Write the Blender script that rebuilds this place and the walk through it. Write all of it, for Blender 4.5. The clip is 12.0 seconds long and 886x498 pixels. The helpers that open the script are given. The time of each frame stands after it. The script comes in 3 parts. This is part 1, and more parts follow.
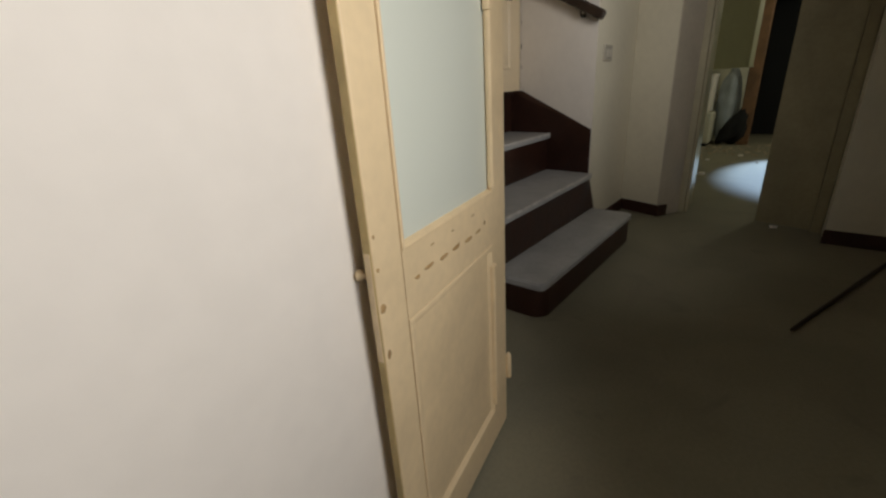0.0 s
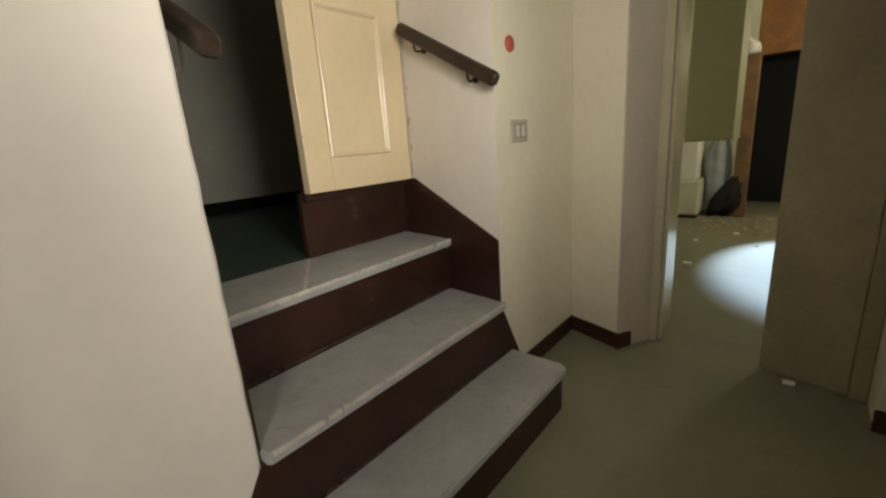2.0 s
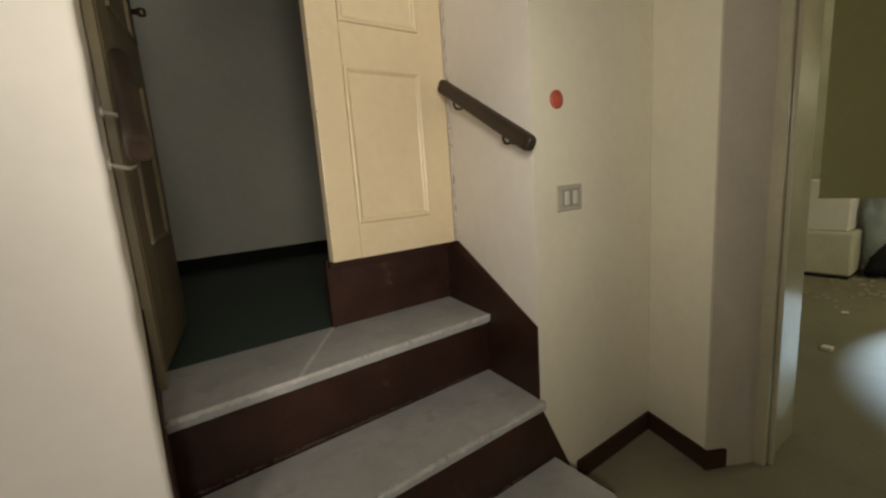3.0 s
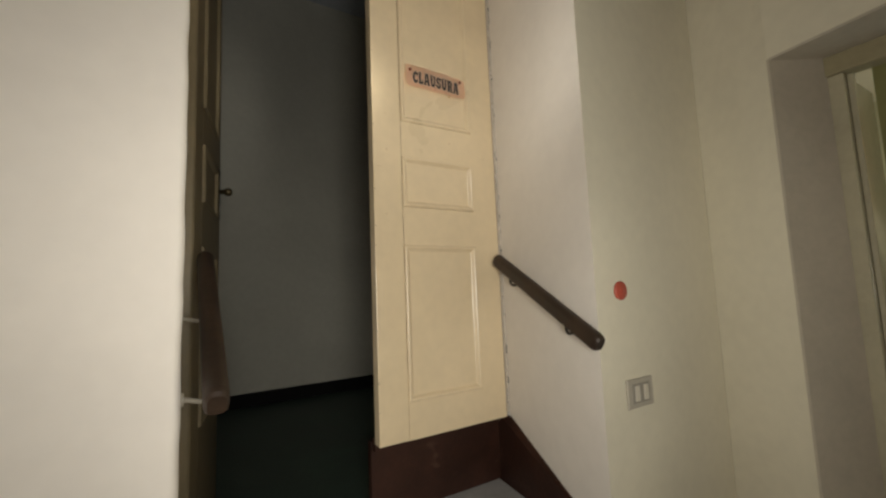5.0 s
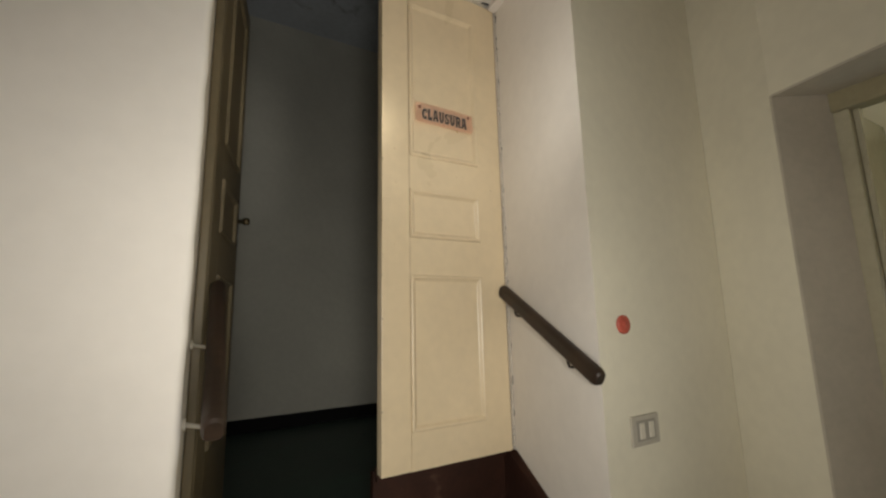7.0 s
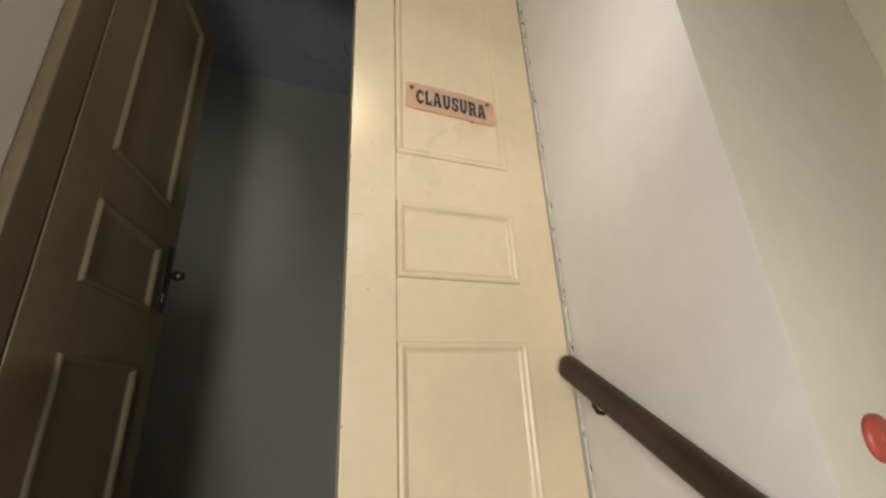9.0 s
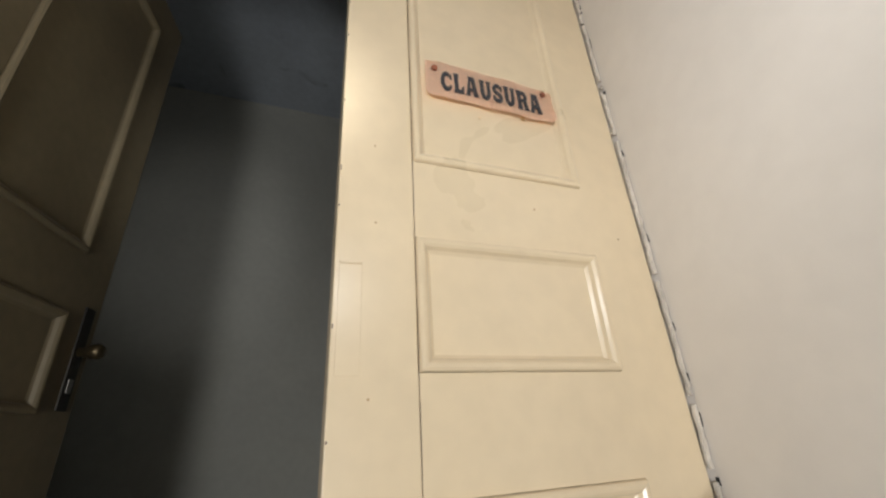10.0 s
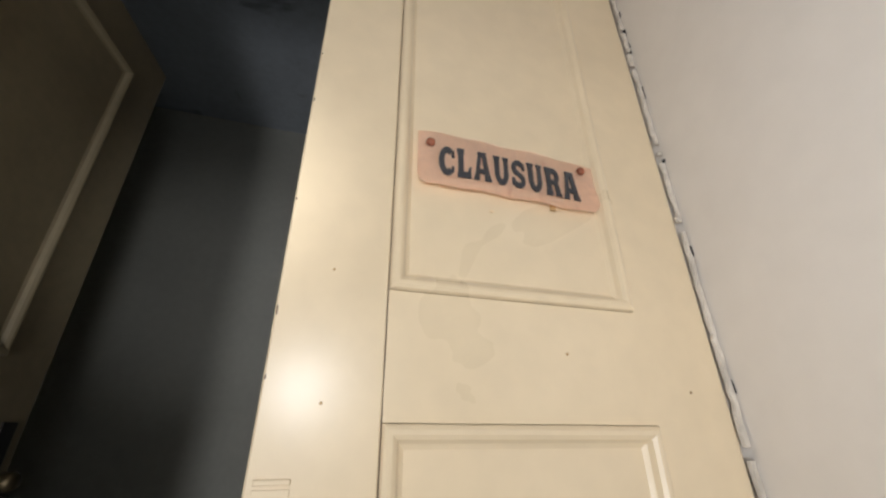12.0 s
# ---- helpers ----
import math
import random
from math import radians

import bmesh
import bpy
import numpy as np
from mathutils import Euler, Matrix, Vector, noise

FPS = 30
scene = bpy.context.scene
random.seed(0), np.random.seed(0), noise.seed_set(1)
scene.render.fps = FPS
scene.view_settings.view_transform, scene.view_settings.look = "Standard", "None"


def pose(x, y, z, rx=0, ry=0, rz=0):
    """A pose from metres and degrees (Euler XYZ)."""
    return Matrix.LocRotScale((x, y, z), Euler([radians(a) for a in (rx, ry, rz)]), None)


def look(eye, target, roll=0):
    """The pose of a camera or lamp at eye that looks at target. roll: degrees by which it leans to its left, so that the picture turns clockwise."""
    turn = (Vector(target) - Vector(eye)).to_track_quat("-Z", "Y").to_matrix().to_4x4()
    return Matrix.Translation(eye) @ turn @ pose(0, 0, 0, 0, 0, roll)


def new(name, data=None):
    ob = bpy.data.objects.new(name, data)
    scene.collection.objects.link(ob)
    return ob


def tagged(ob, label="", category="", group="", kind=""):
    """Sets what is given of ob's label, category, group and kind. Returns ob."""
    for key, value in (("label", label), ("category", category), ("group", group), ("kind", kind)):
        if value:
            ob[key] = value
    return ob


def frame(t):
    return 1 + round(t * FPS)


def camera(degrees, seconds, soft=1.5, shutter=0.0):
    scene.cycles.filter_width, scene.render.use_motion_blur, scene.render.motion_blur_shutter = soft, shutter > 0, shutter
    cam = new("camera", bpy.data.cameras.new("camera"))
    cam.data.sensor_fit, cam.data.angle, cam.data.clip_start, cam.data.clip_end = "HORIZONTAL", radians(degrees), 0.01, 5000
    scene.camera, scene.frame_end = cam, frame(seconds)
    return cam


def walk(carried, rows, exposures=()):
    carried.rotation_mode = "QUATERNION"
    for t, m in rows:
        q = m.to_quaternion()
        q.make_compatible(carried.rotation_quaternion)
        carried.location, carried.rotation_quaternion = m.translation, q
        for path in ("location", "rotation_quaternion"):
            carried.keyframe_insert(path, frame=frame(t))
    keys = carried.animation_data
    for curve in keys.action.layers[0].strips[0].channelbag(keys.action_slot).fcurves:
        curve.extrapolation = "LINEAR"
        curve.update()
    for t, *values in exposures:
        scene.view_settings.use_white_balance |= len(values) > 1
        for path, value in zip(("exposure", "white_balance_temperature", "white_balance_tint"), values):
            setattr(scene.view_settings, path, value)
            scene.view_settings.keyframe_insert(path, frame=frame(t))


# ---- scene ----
cam = camera(94.2, 12.0, soft=2.4)
PATH = [
    (0, (-2.32, -0.873, 0.863), (-0.911, 0.348, 0.142), -3.9),
    (0.5, (-2.04, -0.793, 0.906), (-0.48, 0.287, 0.275), -3.3),
    (0.7, (-1.943, -0.776, 0.92), (-0.38, 0.289, 0.27), -3.4),
    (1, (-1.784, -0.789, 0.899), (-0.208, 0.304, 0.333), -4.2),
    (1.5, (-1.514, -0.831, 0.961), (0.02, 0.317, 0.386), -4.2),
    (2, (-1.241, -0.806, 0.967), (0.218, 0.468, 0.469), -4.2),
    (2.5, (-1.009, -0.831, 1.023), (0.251, 0.66, 0.588), -4.8),
    (3, (-0.912, -0.825, 1.074), (0.217, 0.792, 0.74), -4.1),
    (3.2, (-0.911, -0.788, 1.092), (0.184, 0.863, 0.822), -3.8),
    (3.5, (-0.919, -0.768, 1.142), (0.114, 0.932, 0.938), -3.6),
    (3.7, (-0.926, -0.74, 1.178), (0.108, 0.965, 1.028), -3.9),
    (5.3, (-0.947, -0.754, 1.315), (0.077, 0.943, 1.579), -1.7),
    (5.5, (-0.948, -0.756, 1.321), (0.059, 0.945, 1.623), -1.4),
    (6, (-0.949, -0.764, 1.324), (0.011, 0.958, 1.658), -1.1),
    (6.5, (-0.947, -0.792, 1.325), (-0.004, 0.946, 1.63), -1.0),
    (7, (-0.918, -0.803, 1.316), (0.035, 0.926, 1.636), -1.3),
    (7.5, (-0.89, -0.71, 1.326), (0.068, 1.001, 1.72), -2.1),
    (7.7, (-0.872, -0.656, 1.343), (0.108, 1.035, 1.771), -2.6),
    (9.3, (-0.524, -0.238, 1.344), (0.110, 1.504, 2.085), -2.5),
    (9.5, (-0.522, -0.188, 1.349), (0.086, 1.553, 2.118), -2.4),
    (10, (-0.484, 0.010, 1.518), (0.175, 1.706, 2.350), -3.6),
    (10.5, (-0.481, 0.092, 1.703), (0.215, 1.686, 2.691), -3.9),
    (11, (-0.486, 0.078, 1.764), (0.241, 1.626, 2.801), -4.0),
    (11.5, (-0.457, 0.082, 1.763), (0.207, 1.672, 2.778), -2.3),
    (12, (-0.401, 0.095, 1.742), (0.127, 1.811, 2.625), -0.5),
]
EXPO = [(0, -0.74, 6350, 12), (1.0, -0.22, 6500, 12), (1.5, 0.30, 6700, 11), (2.5, 0.0, 7000, 9), (6, -0.15, 6600, 9), (7.7, -0.10, 6550, 9), (9.3, 0.40, 6150, 9), (10.5, 0.42, 5850, 12), (12, 0.34, 5820, 12)]
walk(cam, [(t, look(e, a, r)) for t, e, a, r in PATH], exposures=EXPO)

# ---- world and lights ----
world = bpy.data.worlds.new("world")
scene.world = world
world.use_nodes = True
bgn = world.node_tree.nodes["Background"]
bgn.inputs[0].default_value = (0.5, 0.6, 0.8, 1)
bgn.inputs[1].default_value = 0.012


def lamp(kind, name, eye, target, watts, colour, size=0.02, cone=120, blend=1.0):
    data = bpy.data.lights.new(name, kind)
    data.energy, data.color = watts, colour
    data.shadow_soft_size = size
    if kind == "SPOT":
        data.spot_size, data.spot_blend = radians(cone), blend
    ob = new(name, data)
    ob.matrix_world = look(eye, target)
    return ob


WARM = (1.0, 0.955, 0.87)
# fixed always-on lamps along the walk that stand in for one carried hand torch
lamp("SPOT", "torch_stand_in", (-2.02, -1.20, 1.02), (-2.12, -0.29, 0.87), 35.0, WARM, 0.17, 118, 0.35)
lamp("SPOT", "torch_stand_in", (-1.06, -1.00, 1.05), (0.06, 0.14, 0.50), 17.5, WARM, 0.06, 104, 1.0)
lamp("SPOT", "torch_stand_in", (-0.87, -0.88, 1.30), (0.06, 0.60, 1.70), 38.0, WARM, 0.14, 129, 1.0)
lamp("SPOT", "torch_stand_in", (-0.425, -0.08, 1.86), (-0.14, 0.485, 2.18), 4.6, WARM, 0.05, 150, 1.0)
# extra narrow spot from the same place, added to brighten the upper room
lamp("SPOT", "torch_stand_in", (-0.42, -0.08, 1.84), (-0.95, 2.36, 2.55), 9.5, WARM, 0.05, 34, 1.0)
# cold beam on the far room's floor, an added room fill, an added jamb spot
lamp("SPOT", "far_room_beam", (4.2, -1.25, 2.10), (2.35, -1.12, 0.0), 1600.0, (0.47, 0.68, 1.0), 0.02, 31, 0.50)
# fill with no fitting of its own, lifts the whole far room
lamp("POINT", "far_room_fill", (3.2, -1.6, 1.6), (3.2, -1.6, 0), 24.0, (0.95, 0.92, 0.66), 0.1)
# narrow cold spot added to put a bluish stripe on the doorway jamb
lamp("SPOT", "jamb_spot", (1.75, -2.24, 0.95), (0.89, -0.385, 0.30), 75.0, (0.50, 0.72, 1.0), 0.04, 10, 0.7)


# ---- materials ----
def material(name, base, rough=0.6, var=0.12, scale=3.0, grain=60.0, bump=0.15, metal=0.0, dark=None, spots=0.0, coat=0.0, spec=0.5, bscale=None):
    """Two scales of noise on the colour, fine bump, and optional darker stains."""
    m = bpy.data.materials.new(name)
    m.use_nodes = True
    nt = m.node_tree
    b = nt.nodes["Principled BSDF"]
    b.inputs["Roughness"].default_value = rough
    b.inputs["Metallic"].default_value = metal
    b.inputs["Specular IOR Level"].default_value = spec
    b.inputs["Coat Weight"].default_value, b.inputs["Coat Roughness"].default_value = coat, 0.27
    co = nt.nodes.new("ShaderNodeTexCoord")

    def noise_node(s, detail=6.0, dist=0.0):
        n = nt.nodes.new("ShaderNodeTexNoise")
        n.inputs["Scale"].default_value, n.inputs["Detail"].default_value = s, detail
        n.inputs["Distortion"].default_value = dist
        nt.links.new(co.outputs["Object"], n.inputs["Vector"])
        return n

    def ramp(src, lo, hi, a=0.35, z=0.65):
        r = nt.nodes.new("ShaderNodeValToRGB")
        r.color_ramp.elements[0].position, r.color_ramp.elements[1].position = a, z
        r.color_ramp.elements[0].color, r.color_ramp.elements[1].color = (*lo, 1), (*hi, 1)
        nt.links.new(src, r.inputs[0])
        return r

    def mix(kind, fac, a, c):
        x = nt.nodes.new("ShaderNodeMix")
        x.data_type, x.blend_type = "RGBA", kind
        if isinstance(fac, float):
            x.inputs[0].default_value = fac
        else:
            nt.links.new(fac, x.inputs[0])
        nt.links.new(a, x.inputs[6])
        nt.links.new(c, x.inputs[7])
        return x.outputs[2]

    lo = tuple(c * (1 - var) for c in base)
    hi = tuple(min(1, c * (1 + var)) for c in base)
    big = noise_node(scale, 5, 0.6)
    fine = noise_node(grain, 8)
    r1 = ramp(big.outputs[0], lo, hi)
    r2 = ramp(fine.outputs[0], (1 - var, 1 - var, 1 - var), (1, 1, 1))
    col = mix("MULTIPLY", 0.8, r1.outputs[0], r2.outputs[0])
    if dark:
        st = noise_node(scale * 2.3, 9, 1.2)
        mask = ramp(st.outputs[0], (0, 0, 0), (1, 1, 1), 0.66 - spots * 0.2, 0.74 - spots * 0.1)
        dk = nt.nodes.new("ShaderNodeRGB")
        dk.outputs[0].default_value = (*dark, 1)
        col = mix("MIX", mask.outputs[0], col, dk.outputs[0])
    nt.links.new(col, b.inputs["Base Color"])
    rr = nt.nodes.new("ShaderNodeMapRange")
    rr.inputs["To Min"].default_value, rr.inputs["To Max"].default_value = max(0.05, rough - 0.1), min(1, rough + 0.12)
    nt.links.new(big.outputs[0], rr.inputs["Value"])
    nt.links.new(rr.outputs[0], b.inputs["Roughness"])
    bn = noise_node(bscale or grain * 0.6, 6)
    bp = nt.nodes.new("ShaderNodeBump")
    bp.inputs["Strength"].default_value, bp.inputs["Distance"].default_value = bump, 0.004
    nt.links.new(bn.outputs[0], bp.inputs["Height"])
    nt.links.new(bp.outputs[0], b.inputs["Normal"])
    return m


WALL = material("white_plaster", (0.80, 0.755, 0.70), 0.75, 0.035, 1.8, 25, 0.12, bscale=9)
WALLY = material("yellowed_plaster", (0.72, 0.675, 0.545), 0.72, 0.05, 1.6, 25, 0.12, bscale=9)
CEIL = material("ceiling_plaster", (0.80, 0.74, 0.68), 0.8, 0.04, 2.0, 40, 0.15)
FILLER = material("dirty_filler", (0.66, 0.60, 0.51), 0.85, 0.15, 25, 90, 0.4)
GREYW = material("grey_plaster", (0.58, 0.57, 0.505), 0.8, 0.06, 1.4, 30, 0.2)
BROWN = material("brown_paint", (0.037, 0.0125, 0.0065), 0.5, 0.25, 5, 70, 0.3, dark=(0.060, 0.028, 0.018), spots=0.05)
MARBLE = material("worn_marble", (0.40, 0.402, 0.402), 0.5, 0.10, 6, 45, 0.12, dark=(0.32, 0.32, 0.315), spots=0.3)
CHALK = material("chipped_marble_edge", (0.56, 0.54, 0.51), 0.8, 0.12, 20, 90, 0.5)
FLOOR = material("dusty_floor", (0.225, 0.21, 0.15), 0.72, 0.10, 2.2, 90, 0.2, dark=(0.195, 0.178, 0.13), spots=0.3)
GREENF = material("dark_green_floor", (0.045, 0.075, 0.058), 0.55, 0.2, 3, 60, 0.15)
CREAM = material("cream_gloss_paint", (0.77, 0.635, 0.43), 0.30, 0.05, 2.5, 30, 0.05, coat=0.35, bscale=14)
CREAMD = material("cream_paint_worn", (0.74, 0.585, 0.365), 0.42, 0.08, 4, 50, 0.15)
EDGEP = material("yellowed_edge_paint", (0.47, 0.35, 0.15), 0.5, 0.15, 9, 60, 0.2)
OLIVE = material("dark_cream_paint", (0.31, 0.27, 0.165), 0.5, 0.12, 4, 50, 0.15)
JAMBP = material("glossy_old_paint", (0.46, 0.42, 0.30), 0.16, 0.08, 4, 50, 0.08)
# cream taken down in value for the leaf and post that catch little light
LEAFD = material("shaded_cream_paint", (0.215, 0.172, 0.102), 0.5, 0.12, 4, 50, 0.15)
DUCT = material("olive_paint", (0.33, 0.31, 0.15), 0.6, 0.06, 3, 30, 0.1)
DUST = material("dusty_mortar", (0.10, 0.072, 0.056), 0.9, 0.25, 30, 90, 0.4)
EDGEC = material("old_brown_chip", (0.11, 0.055, 0.03), 0.8, 0.25, 30, 120, 0.3)
CHIP = material("bare_wood_chip", (0.42, 0.27, 0.12), 0.8, 0.2, 30, 120, 0.3)
WOOD = material("dark_varnished_wood", (0.034, 0.019, 0.011), 0.50, 0.3, 12, 70, 0.25)
ORANGE = material("orange_wood", (0.27, 0.115, 0.04), 0.5, 0.2, 6, 60, 0.2)
BLACK = material("black_skirting", (0.008, 0.008, 0.008), 0.7, 0.2, 6, 60, 0.1, spec=0.15)
# near-black for the unlit far opening, the gaps, the plinth and the dark cloth
DARKV = material("near_black", (0.012, 0.012, 0.013), 0.9, 0.2, 4, 40, 0.1)
METAL = material("dull_steel", (0.45, 0.43, 0.40), 0.4, 0.12, 15, 90, 0.1, metal=1.0)
BRONZE = material("dark_metal", (0.05, 0.045, 0.04), 0.4, 0.2, 15, 90, 0.1, metal=0.7)
KNOB = material("dark_brass", (0.13, 0.10, 0.055), 0.42, 0.15, 15, 90, 0.1, metal=0.85)
BRASS = material("old_brass", (0.55, 0.45, 0.22), 0.4, 0.12, 15, 90, 0.1, metal=0.9)
GREYP = material("grey_plastic", (0.43, 0.395, 0.33), 0.45, 0.06, 15, 90, 0.05)
GREYD = material("dark_grey_plastic", (0.30, 0.28, 0.24), 0.5, 0.06, 15, 90, 0.05)
WHITEP = material("pale_plastic", (0.61, 0.565, 0.475), 0.4, 0.05, 15, 90, 0.05)
RED = material("red_plastic", (0.46, 0.085, 0.055), 0.45, 0.15, 25, 90, 0.1)
PAPER = material("aged_paper", (0.90, 0.655, 0.475), 0.75, 0.07, 14, 120, 0.15, dark=(0.80, 0.53, 0.37), spots=0.25)
INK = material("faded_black_ink", (0.045, 0.045, 0.05), 0.7, 0.3, 40, 150, 0.1)
RUST = material("rusty_pin", (0.30, 0.10, 0.05), 0.6, 0.2, 60, 150, 0.2)
PLAST = material("pale_far_paint", (0.62, 0.60, 0.48), 0.6, 0.08, 4, 40, 0.15)
DEBRIS = material("rubble", (0.40, 0.33, 0.24), 0.9, 0.25, 10, 60, 0.4)
POSTW = material("brown_wood", (0.20, 0.105, 0.05), 0.55, 0.25, 7, 60, 0.2)
BAG = material("pale_grey_sack", (0.36, 0.40, 0.42), 0.5, 0.12, 6, 40, 0.3)

CEILB = material("pale_blue_plaster", (0.54, 0.575, 0.625), 0.85, 0.10, 1.5, 30, 0.25, dark=(0.30, 0.32, 0.35), spots=0.25)
FROST = bpy.data.materials.new("frosted_glass")
FROST.use_nodes = True
_b = FROST.node_tree.nodes["Principled BSDF"]
_b.inputs["Base Color"].default_value = (0.72, 0.76, 0.68, 1)
_b.inputs["Roughness"].default_value = 0.42
_b.inputs["Transmission Weight"].default_value = 0.12
_n = FROST.node_tree.nodes.new("ShaderNodeTexNoise")
_n.inputs["Scale"].default_value = 160
_p = FROST.node_tree.nodes.new("ShaderNodeBump")
_p.inputs["Strength"].default_value, _p.inputs["Distance"].default_value = 0.04, 0.001
FROST.node_tree.links.new(_n.outputs[0], _p.inputs["Height"])
FROST.node_tree.links.new(_p.outputs[0], _b.inputs["Normal"])


# ---- mesh helpers ----
def bm_box(x0, y0, z0, x1, y1, z1, bev=0.0, seg=2, bm=None):
    bm = bm or bmesh.new()
    vs = [bm.verts.new((x, y, z)) for x in (x0, x1) for y in (y0, y1) for z in (z0, z1)]
    faces = [bm.faces.new([vs[i] for i in f]) for f in ((0, 1, 3, 2), (4, 6, 7, 5), (0, 4, 5, 1), (2, 3, 7, 6), (0, 2, 6, 4), (1, 5, 7, 3))]
    if bev:
        edges = list({e for f in faces for e in f.edges})
        bmesh.ops.bevel(bm, geom=edges, offset=bev, segments=seg, affect="EDGES", profile=0.5)
    bmesh.ops.recalc_face_normals(bm, faces=bm.faces)
    return bm


def bm_prism(points, z0, z1, bev=0.0, seg=2, axis="z"):
    """Extrude a polygon: axis z takes (x, y) points, axis y (x, z), axis x (y, z)."""
    bm = bmesh.new()

    def place(p, w):
        return {"z": (p[0], p[1], w), "y": (p[0], w, p[1]), "x": (w, p[0], p[1])}[axis]
    lo = [bm.verts.new(place(p, z0)) for p in points]
    hi = [bm.verts.new(place(p, z1)) for p in points]
    bm.faces.new(lo)
    bm.faces.new(hi)
    for i in range(len(points)):
        j = (i + 1) % len(points)
        bm.faces.new((lo[i], lo[j], hi[j], hi[i]))
    if bev:
        bmesh.ops.bevel(bm, geom=list(bm.edges), offset=bev, segments=seg, affect="EDGES", profile=0.5)
    bmesh.ops.recalc_face_normals(bm, faces=bm.faces)
    return bm


def bm_tube(points, radius, sides=12, squash=1.0):
    """A round bar along a line of points, closed at its ends."""
    bm = bmesh.new()
    pts = [Vector(p) for p in points]
    rings = []
    for i, p in enumerate(pts):
        d = (pts[min(i + 1, len(pts) - 1)] - pts[max(i - 1, 0)]).normalized()
        up = Vector((0, 0, 1)) if abs(d.z) < 0.95 else Vector((1, 0, 0))
        s = d.cross(up).normalized()
        u = s.cross(d)
        r = radius[i] if isinstance(radius, (list, tuple)) else radius
        rings.append([bm.verts.new(p + s * math.cos(a) * r * squash + u * math.sin(a) * r) for a in (2 * math.pi * k / sides for k in range(sides))])
    for a, b in zip(rings, rings[1:]):
        for k in range(sides):
            bm.faces.new((a[k], a[(k + 1) % sides], b[(k + 1) % sides], b[k]))
    bm.faces.new(rings[0])
    bm.faces.new(rings[-1])
    bmesh.ops.recalc_face_normals(bm, faces=bm.faces)
    return bm


def mesh_of(name, bm, mat, smooth=False):
    me = bpy.data.meshes.new(name)
    bm.to_mesh(me)
    bm.free()
    me.materials.append(mat)
    if smooth:
        for p in me.polygons:
            p.use_smooth = True
    return me


def part(name, bm, mat, parent, label="", smooth=False):
    ob = new(name, mesh_of(name, bm, mat, smooth))
    ob.parent = parent
    return tagged(ob, label=label)


def thing(name, bm, mat, label, category, kind="", smooth=False, group=""):
    return tagged(new(name, mesh_of(name, bm, mat, smooth)), label, category, group, kind)


def holder(name, m, label, category, group="", kind=""):
    ob = new(name)
    ob.matrix_world = m
    return tagged(ob, label, category, group, kind)


def structure(name, bm, mat, label, category="wall"):
    return thing(name, bm, mat, label, category, kind="structure")


def rounded(points, radii, steps=7):
    """A polygon whose corners are rounded by the radius given for each."""
    out = []
    n = len(points)
    for i, (p, r) in enumerate(zip(points, radii)):
        p = Vector(p)
        if r <= 0:
            out.append(tuple(p))
            continue
        a = (Vector(points[i - 1]) - p).normalized()
        b = (Vector(points[(i + 1) % n]) - p).normalized()
        half = a.angle(b) / 2
        t = r / math.tan(half)
        c = p + (a + b).normalized() * (r / math.sin(half))
        s, e = p + a * t - c, p + b * t - c
        for k in range(steps + 1):
            f = k / steps
            w = (s * (1 - f) + e * f).normalized() * r
            out.append(tuple(c + w))
    return out


def lump(size, rough, fine, foot, lean=(0, 0), seed=0.0, taper=0.0):
    """A slumped soft body with folds, flattened where it stands."""
    bm = bmesh.new()
    bmesh.ops.create_icosphere(bm, subdivisions=4, radius=1)
    for v in bm.verts:
        p = v.co.copy()
        q = p + Vector((seed, seed * 0.7, 0))
        k = 1 + rough * noise.noise(q * 1.9) + fine * noise.noise(q * 7) + fine * 0.6 * math.sin(q.x * 9 + q.z * 3 + 4 * noise.noise(q * 2))
        up = p.z * k + 1
        k *= 1 - taper * 0.5 * up
        v.co = Vector((p.x * size[0] * k + lean[0] * up, p.y * size[1] * k + lean[1] * up, max(foot, up * size[2])))
    return bm


# ---- plan ----
Z1, Z2, Z3 = 0.150, 0.366, 0.582          # tops of the three steps
XL, XR = -0.955, 0.0                      # sides of the stair at the hall wall
DOORY = 0.485                             # face of the closed leaf
HALLH = 2.85
EXC = 0.640                               # where the hall wall meets the east wall

# hall
structure("floor", bm_box(-4.6, -2.4, -0.12, 5.2, 1.2, 0.0), FLOOR, "dusty olive-grey hall floor", "floor")
left = [(-4.6, 0), (XL, 0), (XL - 0.012, 0.43), (XL - 0.012, 0.62), (-4.6, 0.62)]


def worn_arris(bm, x, y, reach, seed, amount=0.0018, rows=64):
    """Cut an upright corner into short lengths and let it wander a little."""
    rnd = random.Random(seed)
    for k in range(1, rows):
        z = HALLH * (k + rnd.uniform(-0.4, 0.4)) / rows
        bmesh.ops.bisect_plane(bm, geom=list(bm.verts) + list(bm.edges) + list(bm.faces), plane_co=(0, 0, z), plane_no=(0, 0, 1))
    shift = {}
    for v in bm.verts:
        if abs(v.co.x - x) < reach and abs(v.co.y - y) < reach and 0.01 < v.co.z < HALLH - 0.01:
            d = shift.setdefault(round(v.co.z, 4), (rnd.uniform(-amount, amount * 0.6), rnd.uniform(-0.1, 0.5) * amount))
            v.co.x += d[0]
            v.co.y += d[1]
    return bm


